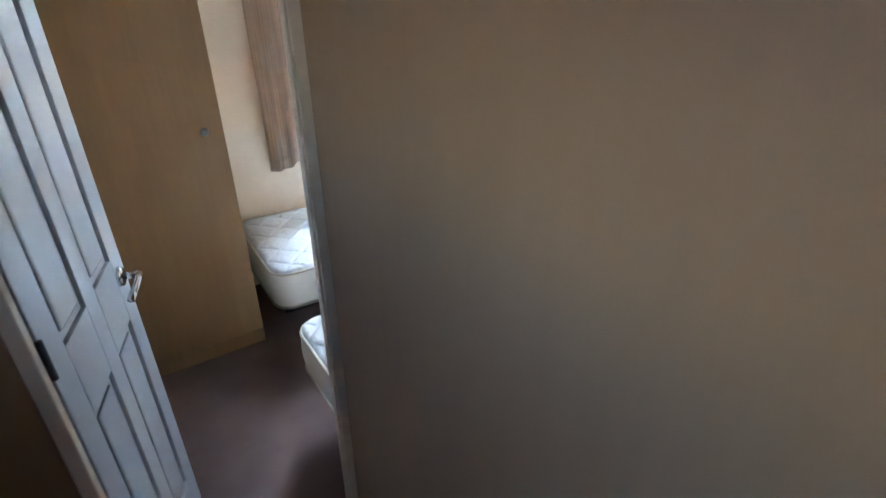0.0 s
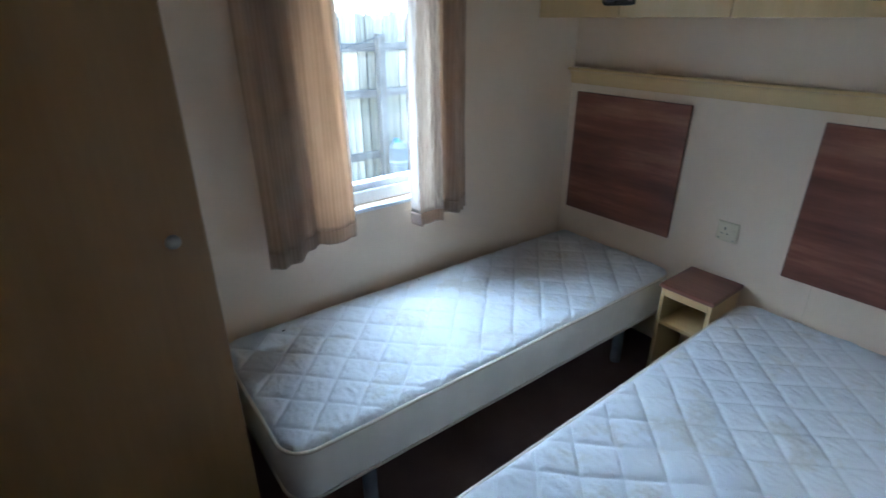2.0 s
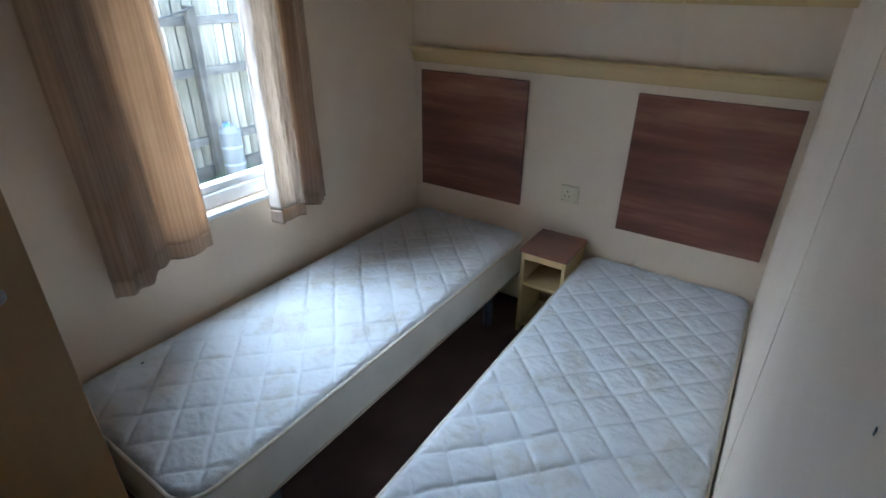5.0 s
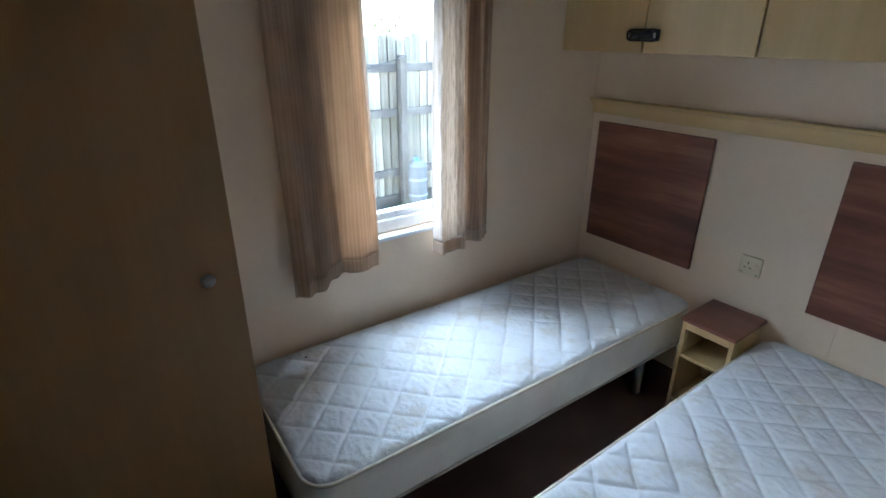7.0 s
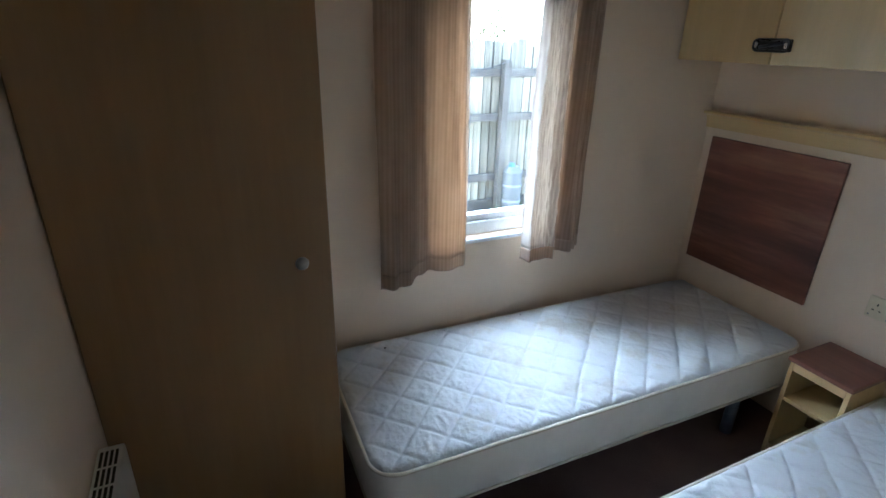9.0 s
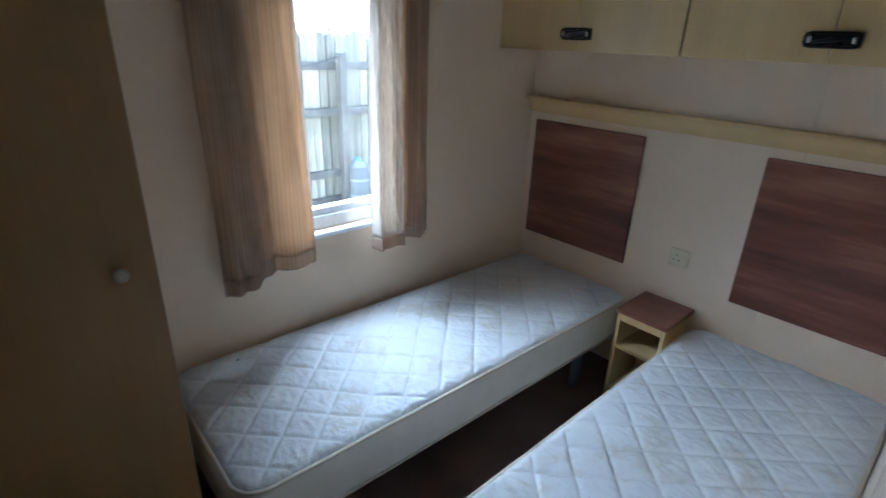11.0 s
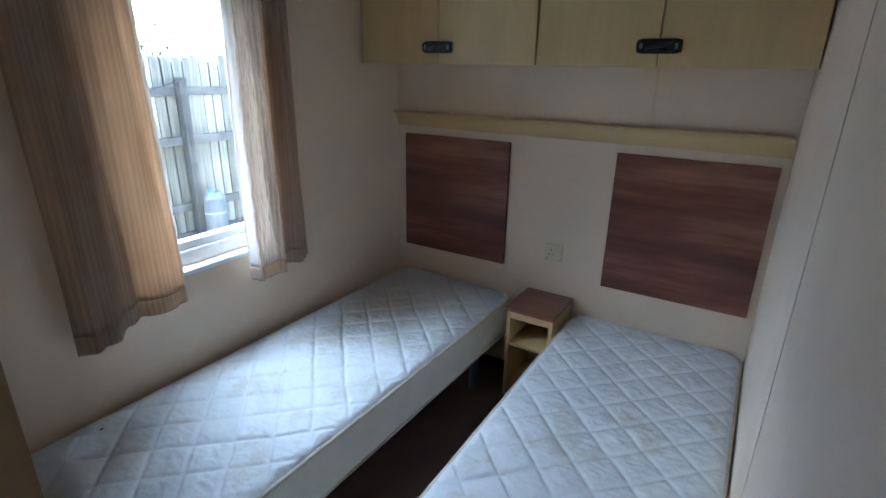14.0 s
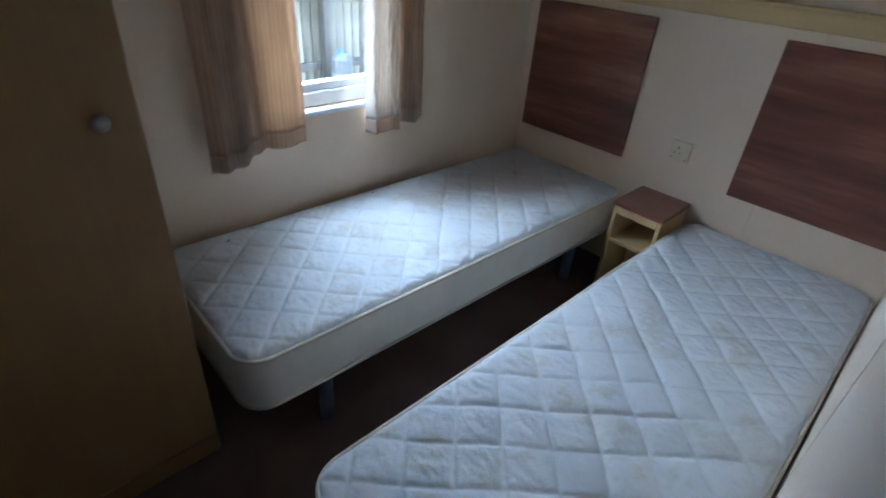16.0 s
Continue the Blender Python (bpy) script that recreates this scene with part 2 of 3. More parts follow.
def tube(points, radius, closed=False, sides=8):
    """A round tube along points."""
    bm = bmesh.new()
    pts = [Vector(p) for p in points]
    n = len(pts)
    rings = []
    for i, p in enumerate(pts):
        a = pts[i - 1] if (i or closed) else p
        b = pts[(i + 1) % n] if (i < n - 1 or closed) else p
        d = (b - a).normalized()
        q = d.to_track_quat("Z", "Y").to_matrix()
        side = d.cross(Vector((0, 0, 1)))
        side = side.normalized() if side.length > 1e-3 else q.col[0]
        up = side.cross(d).normalized()
        rings.append([bm.verts.new(p + radius * (math.cos(s * math.tau / sides) * side + math.sin(s * math.tau / sides) * up)) for s in range(sides)])
    for i in range(n if closed else n - 1):
        r0, r1 = rings[i], rings[(i + 1) % n]
        for s in range(sides):
            bm.faces.new((r0[s], r0[(s + 1) % sides], r1[(s + 1) % sides], r1[s]))
    if not closed:
        bm.faces.new(rings[0])
        bm.faces.new(rings[-1][::-1])
    return bm


def thing(name, place, label, category, group="", kind=""):
    ob = new(name)
    ob.location = place
    ob.empty_display_size = 0.1
    return tagged(ob, label, category, group, kind)


# ---- the plan (metres): headboard wall x = 0, window wall y = 0, floor z = 0 ----
WEST, SOUTH, CEIL = -2.497, -1.735, 2.02
WALL = 0.034
JAMB, HINGE = -2.05, -2.53
DOOR_TOP = 1.94
WIN_L, WIN_R, WIN_B, WIN_T = -1.49, -0.86, 0.79, 1.80
BACK = -3.25


def structure(name, bm, mat, label, category):
    return tagged(part(name, bm, mat), label, category, kind="structure")


floor_bm = solid(-2.95, 0.08, BACK, 0.0, -0.34, 0.0)
structure("floor", floor_bm, carpet, "dark brown carpet, dusty and slightly worn", "floor")
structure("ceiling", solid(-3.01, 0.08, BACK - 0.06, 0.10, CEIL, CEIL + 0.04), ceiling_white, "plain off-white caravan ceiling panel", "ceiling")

# headboard wall: two boards with a thin joint
hw = structure("wall_east", solid(0.006, 0.08, SOUTH, 0.0, 0, CEIL), dark_slot, "cream vinyl-faced wall behind the beds", "wall")
for y0, y1 in ((0.0, -1.2365), (-1.2375, SOUTH)):
    part("wall_board", solid(0.0, 0.0055, y1, y0, 0, CEIL), wall_vinyl, hw)

# window wall with the opening
bm = bmesh.new()
box(bm, -3.01, WIN_L, 0.0, 0.10, 0, CEIL)
box(bm, WIN_R, 0.08, 0.0, 0.10, 0, CEIL)
box(bm, WIN_L, WIN_R, 0.0, 0.10, 0, WIN_B)
box(bm, WIN_L, WIN_R, 0.0, 0.10, WIN_T, CEIL)
structure("wall_north", bm, wall_vinyl, "cream vinyl-faced outer wall with the bedroom window", "wall")

# wall with the doorway
sw = structure("wall_south", solid(JAMB + 0.025, 0.08, SOUTH - WALL, SOUTH - 0.006, 0, CEIL), dark_slot, "cream wall beside the doorway, scuffed near the frame", "wall")
for x0, x1 in ((JAMB + 0.025, -1.131), (-1.129, 0.0)):
    part("wall_board", solid(x0, x1, SOUTH - 0.0055, SOUTH, 0, CEIL), wall_vinyl, sw)
part("joint_strip", solid(-1.142, -1.112, SOUTH + 0.0005, SOUTH + 0.0016, 0, CEIL, 0.0007, 1), wall_vinyl, sw)
structure("wall_over_door", solid(HINGE - 0.02, JAMB + 0.025, SOUTH - WALL, SOUTH, DOOR_TOP + 0.025, CEIL), wall_vinyl, "cream wall above the doorway", "wall")
structure("wall_beside_door", solid(-2.95, HINGE - 0.027, SOUTH - WALL, SOUTH, 0, CEIL), corridor_vinyl, "tan corridor wall beside the door", "wall")
bm = solid(WEST - 0.05, WEST, -1.15, 0.0, 0, CEIL)
box(bm, WEST - 0.12, WEST - 0.07, SOUTH + 0.001, -1.15, 0, CEIL)
box(bm, WEST - 0.12, WEST - 0.0505, -1.1495, -1.10, 0, CEIL)
structure("wall_west", bm, wall_vinyl, "cream vinyl-faced partition wall", "wall")

# passage behind the camera, daylight from an opening added in its unseen west wall
PASS = JAMB + 0.022
structure("wall_passage", solid(PASS, PASS + 0.05, BACK, SOUTH - WALL - 0.0045, 0, CEIL), corridor_vinyl, "tan wood-look passage wall running to the door frame", "wall")
structure("wall_next_room", solid(0.006, 0.08, BACK, SOUTH - WALL, 0, CEIL), wall_vinyl, "plain cream outer wall of the next room", "wall")
structure("wall_passage_end", solid(-2.95, 0.08, BACK - 0.06, BACK, 0, CEIL), corridor_vinyl, "tan passage end wall", "wall")
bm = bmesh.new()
# added opening, sized only for how much light it gives the passage
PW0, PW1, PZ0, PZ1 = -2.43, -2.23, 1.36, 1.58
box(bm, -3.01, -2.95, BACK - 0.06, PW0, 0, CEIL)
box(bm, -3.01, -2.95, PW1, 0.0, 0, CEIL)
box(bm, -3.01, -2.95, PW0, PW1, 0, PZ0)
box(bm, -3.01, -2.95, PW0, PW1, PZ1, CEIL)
structure("wall_passage_west", bm, corridor_vinyl, "tan unseen passage wall with an opening added to let daylight in", "wall")

# door frame
fr = tagged(new("door_frame_1"), "cream painted door lining with a narrow stop", "door frame", kind="structure")
part("jamb", solid(JAMB, JAMB + 0.025, SOUTH - WALL - 0.004, SOUTH + 0.004, 0, DOOR_TOP, 0.003), jamb_paint, fr)
part("jamb", solid(HINGE - 0.025, HINGE, SOUTH - WALL - 0.004, SOUTH + 0.004, 0, DOOR_TOP, 0.003), jamb_paint, fr)
part("head", solid(HINGE - 0.025, JAMB + 0.025, SOUTH - WALL - 0.004, SOUTH + 0.004, DOOR_TOP, DOOR_TOP + 0.025, 0.003), jamb_paint, fr)
part("door_stop", solid(JAMB - 0.006, JAMB, SOUTH - 0.036, SOUTH - 0.026, 0, DOOR_TOP, 0.002), jamb_paint, fr)


# ---- the window ----
win = tagged(new("window_1"), "white plastic double-glazed window above the bed", "window", kind="structure")
bm = bmesh.new()
F = 0.055
box(bm, WIN_L, WIN_L + F, 0.035, 0.095, WIN_B, WIN_T, 0.006)
box(bm, WIN_R - F, WIN_R, 0.035, 0.095, WIN_B, WIN_T, 0.006)
box(bm, WIN_L + F, WIN_R - F, 0.035, 0.095, WIN_B, WIN_B + F, 0.006)
box(bm, WIN_L + F, WIN_R - F, 0.035, 0.095, WIN_T - F, WIN_T, 0.006)
part("window_frame", bm, upvc, win)
bm = bmesh.new()
S0, S1 = WIN_L + F, WIN_R - F
B0, B1 = WIN_B + F, WIN_T - F
box(bm, S0, S1, 0.045, 0.088, B0, B0 + 0.03, 0.005)
box(bm, S0, S1, 0.045, 0.088, B1 - 0.03, B1, 0.005)
box(bm, S0, S0 + 0.03, 0.045, 0.088, B0 + 0.03, B1 - 0.03, 0.005)
box(bm, S1 - 0.03, S1, 0.045, 0.088, B0 + 0.03, B1 - 0.03, 0.005)
part("sash", bm, upvc, win)
pane = part("pane", solid(S0 + 0.025, S1 - 0.025, 0.064, 0.070, B0 + 0.025, B1 - 0.025), glass, win)
pane.visible_shadow = False
part("window_sill", solid(WIN_L - 0.02, WIN_R + 0.02, -0.008, 0.034, WIN_B - 0.022, WIN_B - 0.001, 0.006), upvc, win, "white plastic sill trim")


# ---- mattresses and beds ----
def rounded(u, v, L, W, R):
    """A point of the rounded rectangle L x W for u, v in 0..1 metres of the plain one."""
    cx, cy = min(u, L - u), min(v, W - v)
    if cx < R and cy < R:
        a, b = 1 - cx / R, 1 - cy / R
        a2, b2 = a * math.sqrt(1 - b * b / 2), b * math.sqrt(1 - a * a / 2)
        cx, cy = R - a2 * R, R - b2 * R
        u = cx if u < L / 2 else L - cx
        v = cy if v < W / 2 else W - cy
    return u, v


def outline(L, W, R, n=8):
    pts = []
    for cx, cy, a0 in ((L - R, W - R, 0), (R, W - R, 90), (R, R, 180), (L - R, R, 270)):
        for i in range(n + 1):
            a = radians(a0 + 90 * i / n)
            pts.append((cx + R * math.cos(a), cy + R * math.sin(a)))
    full = []
    for i, p in enumerate(pts):
        q = pts[(i + 1) % len(pts)]
        d = math.dist(p, q)
        k = max(1, int(d / 0.06))
        full += [(p[0] + (q[0] - p[0]) * j / k, p[1] + (q[1] - p[1]) * j / k) for j in range(k)]
    return full


QUILT = 0.159


def mattress(place, L, W, bottom, top, label, shift):
    R = 0.085
    ob = thing("mattress", place, label, "mattress", "mattresses on the twin beds")
    bm = bmesh.new()
    nx, ny = int(L / 0.0052), int(W / 0.0052)
    rows = []
    for i in range(nx + 1):
        row = []
        for j in range(ny + 1):
            u0, v0 = L * i / nx, W * j / ny
            u, v = rounded(u0, v0, L, W, R)
            edge = min(min(u0, L - u0), min(v0, W - v0))
            wave = 0.05 * noise.noise((u * 4.5, v * 4.5, shift + 3)) + 0.022 * noise.noise((u * 15, v * 15, shift + 7))
            a = (u + v - 0.053 + shift) / QUILT + wave
            b = (u - v + 0.081 + shift) / QUILT - wave + 0.04 * noise.noise((u * 5, v * 5, shift + 11))
            a += 0.035 * noise.noise((u * 4, v * 4, 3 + shift))
            b += 0.035 * noise.noise((u * 4, v * 4, 9 + shift))
            sa, sb = abs(math.sin(math.pi * a)), abs(math.sin(math.pi * b))
            puff = math.sqrt(sa * sb)
            seam = min(sa, sb) / 0.15
            h = (0.0060 * puff + 0.0047 * (1 - math.exp(-seam * seam))) * min(1, edge / 0.03)
            h += 0.0035 * noise.noise((u * 3, v * 3, shift)) * min(1, edge / 0.08)
            h += (0.0038 * noise.noise((u * 22, v * 22, shift)) + 0.0027 * noise.noise((u * 70, v * 34, shift))) * puff
            fall = max(0.0, 1 - edge / 0.022)
            h -= 0.012 * fall * fall
            row.append(bm.verts.new((u, v, top - 0.008 + h)))
        rows.append(row)
    for i in range(nx):
        for j in range(ny):
            bm.faces.new((rows[i][j], rows[i + 1][j], rows[i + 1][j + 1], rows[i][j + 1]))
    part("quilted_top", bm, quilt, ob, "white diamond-quilted ticking with yellowish stains", smooth=True)
    ring = outline(L, W, R)
    bm = bmesh.new()
    levels = 9
    grid = []
    for k in range(levels + 1):
        z = bottom + 0.008 + (top - bottom - 0.026) * k / levels
        bulge = 0.006 * math.sin(math.pi * k / levels)
        row = []
        for i, (u, v) in enumerate(ring):
            w = bulge + 0.0025 * noise.noise((u * 7, v * 7, z * 9 + shift))
            du, dv = u - L / 2, v - W / 2
            du = du / (L / 2) if abs(du) > L / 2 - R else 0
            dv = dv / (W / 2) if abs(dv) > W / 2 - R else 0
            row.append(bm.verts.new((u + w * du, v + w * dv, z)))
        grid.append(row)
    n = len(ring)
    for k in range(levels):
        for i in range(n):
            bm.faces.new((grid[k][i], grid[k][(i + 1) % n], grid[k + 1][(i + 1) % n], grid[k + 1][i]))
    bm.faces.new(grid[0][::-1])
    part("border", bm, border_mat, ob, "plain off-white side border", smooth=True)
    for z, name in ((top - 0.019, "top_piping"), (bottom + 0.008, "bottom_piping")):
        pts = [(u, v, z + 0.0015 * noise.noise((u * 5, v * 5, z + shift))) for u, v in ring]
        part(name, tube(pts, 0.0062, True), piping_mat, ob, "beige corded piping", smooth=True)
    return ob


def bed_base(place, L, W, height, legs, label):
    ob = thing("bed_base", place, label, "bed base", "twin bed bases")
    bm = bmesh.new()
    box(bm, 0.03, L - 0.03, 0.03, 0.06, height - 0.03, height, 0.003)
    box(bm, 0.03, L - 0.03, W - 0.06, W - 0.03, height - 0.03, height, 0.003)
    box(bm, 0.03, 0.06, 0.06, W - 0.06, height - 0.03, height, 0.003)
    box(bm, L - 0.06, L - 0.03, 0.06, W - 0.06, height - 0.03, height, 0.003)
    part("frame", bm, black_metal, ob)
    for i in range(11):
        x = 0.12 + (L - 0.30) * i / 10
        part("slat", solid(x, x + 0.055, 0.055, W - 0.055, height - 0.012, height - 0.001, 0.002), peeled, ob)
    for x in legs:
        for y in (0.055, W - 0.055):
            part("leg", rod(bmesh.new(), (x, y, 0), (x, y, height - 0.028), 0.024), leg_paint, ob, smooth=True)
    return ob


BED_TOP, BED_LOW = 0.402, 0.216
X1, X2 = -1.886, -1.926
first = mattress((X1, -0.676, 0), 1.862, 0.668, BED_LOW, 0.418, "stained white quilted single mattress under the window", 0.05)
first_base = bed_base((X1, -0.676, 0), 1.862, 0.668, BED_LOW, (0.26, 1.58), "low dark metal bed frame on steel legs below the window")
for ob in (first, first_base):
    ob.rotation_euler.z = radians(-1.15)
mattress((X2, -1.722, 0), 1.899, 0.692, BED_LOW, BED_TOP, "stained white quilted single mattress along the side wall", 0.0)
bed_base((X2, -1.722, 0), 1.899, 0.692, BED_LOW, (0.30, 1.60), "low dark metal bed frame on steel legs by the side wall")


# ---- headboard panels, shelf, socket ----
def headboard(y0, y1, z0, z1):
    ob = thing("headboard_panel", (0, (y0 + y1) / 2, z0), "dark walnut-look headboard panel fixed to the cream wall", "headboard", "headboard panels above the beds")
    w = abs(y1 - y0) / 2
    part("board", solid(-0.016, -0.0005, -w, w, 0, z1 - z0, 0.003), walnut, ob)
    return ob


headboard(-0.050, -0.643, 0.549, 1.149)
headboard(-1.127, -1.707, 0.549, 1.149)

sh = thing("wall_ledge", (0, 0, 1.186), "narrow cream wood-look ledge running along the wall above the headboards", "shelf")
part("ledge_top", solid(-0.054, -0.0005, -1.7285, -0.002, 0.063, 0.076, 0.005, 3), cream_laminate, sh)
bm = bmesh.new()
cove = [(-0.0005, 0.0), (-0.012, 0.0), (-0.015, 0.004)] + [(-0.016 - 0.030 * (1 - math.cos(radians(a))), 0.008 + 0.0545 * math.sin(radians(a))) for a in range(0, 91, 10)] + [(-0.0005, 0.0628)]
ends = [[bm.verts.new((x, y, z)) for x, z in cove] for y in (-1.7275, -0.003)]
for k in range(len(cove)):
    n = (k + 1) % len(cove)
    bm.faces.new((ends[0][k], ends[0][n], ends[1][n], ends[1][k]))
bm.faces.new(ends[0])
bm.faces.new(ends[1][::-1])
part("ledge_front", bm, cream_laminate, sh, "concave cream moulding under the ledge")

so = thing("wall_socket", (0, -0.893, 0.616), "single cream three-pin wall socket between the headboards", "socket")
part("plate", solid(-0.010, -0.0005, -0.043, 0.043, 0.0, 0.086, 0.004, 3), cream_plastic, so)
for y, z, h, w in ((0.010, 0.056, 0.010, 0.004), (0.021, 0.034, 0.004, 0.007), (-0.001, 0.034, 0.004, 0.007)):
    part("pin_hole", solid(-0.0106, -0.0098, y - w / 2, y + w / 2, z - h / 2, z + h / 2), dark_slot, so)
part("switch_rocker", solid(-0.0135, -0.0098, -0.034, -0.020, 0.030, 0.056, 0.0015), cream_plastic, so)
for y in (-0.031, 0.031):
    part("screw", rod(bmesh.new(), (-0.0108, y * 0.98, 0.012), (-0.0098, y * 0.98, 0.012), 0.003, None, 10), chrome, so)


# ---- bedside table ----
bt = thing("bedside_table", (-0.149, -0.899, 0), "small cream bedside table with a walnut top and open shelves", "bedside table")
hx, hy = 0.122, 0.107
part("top", solid(-hx - 0.012, hx + 0.010, -hy - 0.009, hy + 0.009, 0.442, 0.462, 0.007, 3), red_walnut, bt, "reddish walnut-look top with rounded edges")
part("side_panel", solid(-hx, hx, hy - 0.016, hy, 0.0, 0.4415, 0.0015), cream_upright, bt)
part("side_panel", solid(-hx, hx, -hy, -hy + 0.016, 0.0, 0.4415, 0.0015), cream_upright, bt)
# back in the darker laminate: shade inside the table put into its colour
part("back_panel", solid(hx - 0.006, hx, -hy + 0.0165, hy - 0.0165, 0.02, 0.441), maple, bt, "wood-look back panel, darker tan for the shade inside")
part("top_rail", solid(-hx, -hx + 0.016, -hy + 0.0165, hy - 0.0165, 0.406, 0.4415, 0.0015), cream_laminate, bt)
part("shelf", solid(-hx + 0.002, hx - 0.007, -hy + 0.0165, hy - 0.0165, 0.268, 0.284, 0.0015), cream_laminate, bt)
part("bottom_board", solid(-hx + 0.002, hx - 0.007, -hy + 0.0165, hy - 0.0165, 0.04, 0.056, 0.0015), cream_laminate, bt)


# ---- overhead cupboards ----
def cupboard(y0, ym, y1, label):
    z0, z1, d = 1.483, CEIL - 0.012, 0.286
    ob = thing("overhead_cupboard", (0, 0, z0), label, "cupboard", "cupboards over the beds")
    h = z1 - z0
    bm = bmesh.new()
    box(bm, -d + 0.020, -0.0005, y1 + 0.001, y0 - 0.001, 0.004, 0.018)
    box(bm, -d + 0.020, -0.0005, y1 + 0.001, y0 - 0.001, h - 0.014, h)
    box(bm, -d + 0.020, -0.0005, y1 + 0.001, y1 + 0.015, 0.018, h - 0.014)
    box(bm, -d + 0.020, -0.0005, y0 - 0.015, y0 - 0.001, 0.018, h - 0.014)
    part("body", bm, cream_upright, ob)
    for a, b in ((y0, ym), (ym, y1)):
        part("cupboard_door", solid(-d, -d + 0.018, b + 0.0026, a - 0.0026, 0.0, h - 0.002, 0.0025), cream_upright, ob)
    lz = 0.066
    catch = part("latch", solid(-d - 0.009, -d - 0.0005, ym - 0.071, ym + 0.071, lz - 0.021, lz + 0.021, 0.0042, 3), black_metal, ob, "black latch with chrome ends and a slanting lever", smooth=True)
    rim = outline(0.138, 0.038, 0.017, 5)
    part("bezel", tube([(-d - 0.0115, ym - 0.069 + u, lz - 0.019 + v) for u, v in rim], 0.0046, True), black_metal, catch, smooth=True)
    lever = [(-d - 0.013, ym + 0.044, lz - 0.007), (-d - 0.017, ym, lz), (-d - 0.013, ym - 0.044, lz + 0.008)]
    part("lever", tube(lever, 0.0058), dark_steel, catch, smooth=True)
    for q in (-1, 1):
        part("chrome_end", solid(-d - 0.019, -d - 0.0088, ym + q * 0.055 - 0.006, ym + q * 0.055 + 0.006, lz - 0.010, lz + 0.010, 0.0032, 2), chrome, catch, smooth=True)
    return ob


cupboard(-0.003, -0.415, -0.846, "cream wood-look overhead cupboard with two doors and a black latch")
cupboard(-0.848, -1.279, -1.731, "cream wood-look overhead cupboard with two doors, near the side wall")


# ---- wardrobe ----
wx0, wx1, wy = WEST + 0.002, -1.938, -0.535
wr = thing("wardrobe", ((wx0 + wx1) / 2, wy, 0), "tall maple-look fitted wardrobe with one door and metal knob", "wardrobe")
hw2 = (wx1 - wx0) / 2
part("body", solid(-hw2, hw2, 0.019, -wy - 0.002, 0.0, CEIL - 0.01, 0.002), maple, wr)
part("wardrobe_door", solid(-hw2 + 0.002, hw2 - 0.003, 0.0, 0.018, 0.075, CEIL - 0.03, 0.003), maple, wr)
part("plinth", solid(-hw2, hw2 - 0.002, 0.003, 0.018, 0.0, 0.068, 0.002), maple, wr)
kb = bmesh.new()
kx, kz = -2.015 - (wx0 + wx1) / 2, 1.037
rod(kb, (kx, 0.001, kz), (kx, -0.014, kz), 0.007, 0.006, 16)
r = bmesh.ops.create_uvsphere(kb, u_segments=16, v_segments=10, radius=0.0165)
bmesh.ops.transform(kb, matrix=Matrix.Translation((kx, -0.021, kz)) @ Matrix.Diagonal((1, 0.7, 1, 1)), verts=r["verts"])
part("knob", kb, nickel, wr, "small round metal knob", smooth=True)


# ---- wall heater ----
ht = thing("wall_heater", (WEST, -0.845, 0.10), "white slimline wall heater with a slotted grille, beside the wardrobe", "heater")
part("casing", solid(0.0005, 0.054, -0.28, 0.25, 0.0, 0.585, 0.007, 3), white_plastic, ht)
for row in range(9):
    for i in range(4):
        x = 0.009 + i * 0.0098
        y = 0.230 - row * 0.055
        part("grille_slot", solid(x, x + 0.0056, y - 0.047, y, 0.5845, 0.5858), dark_slot, ht)


# ---- the bedroom door, open into the room ----
DOOR_W = 0.487
dr = tagged(new("door_1"), "white moulded panel door with a chrome lever, standing open", "door", kind="structure")
DOOR_TURN = 73.5
dr.matrix_world = pose(HINGE + 0.004, SOUTH + 0.006, 0.012, 0, 0, DOOR_TURN)
T = 0.034
H = DOOR_TOP - 0.016


def moulded_leaf():
    """The leaf lies along +x from the hinge; its two faces carry sunk mouldings and raised fields."""
    bm = bmesh.new()
    core = 0.011
    box(bm, 0, DOOR_W, core, T - core, 0, H, 0.0)
    sx, rail = 0.075, 0.11
    mid = DOOR_W / 2
    cols = ((sx, mid - 0.032), (mid + 0.032, DOOR_W - sx))
    tiers = ((0.17, 0.78), (0.95, H - 0.12))
    for y0, y1 in ((0, core), (T - core, T)):
        box(bm, 0, sx, y0, y1, 0, H, 0.002)
        box(bm, DOOR_W - sx, DOOR_W, y0, y1, 0, H, 0.002)
        box(bm, mid - 0.032, mid + 0.032, y0, y1, 0, H, 0.002)
        for a, b in cols:
            box(bm, a, b, y0, y1, 0, tiers[0][0], 0.002)
            box(bm, a, b, y0, y1, tiers[0][1], tiers[1][0], 0.002)
            box(bm, a, b, y0, y1, tiers[1][1], H, 0.002)
    return bm, cols, tiers, core


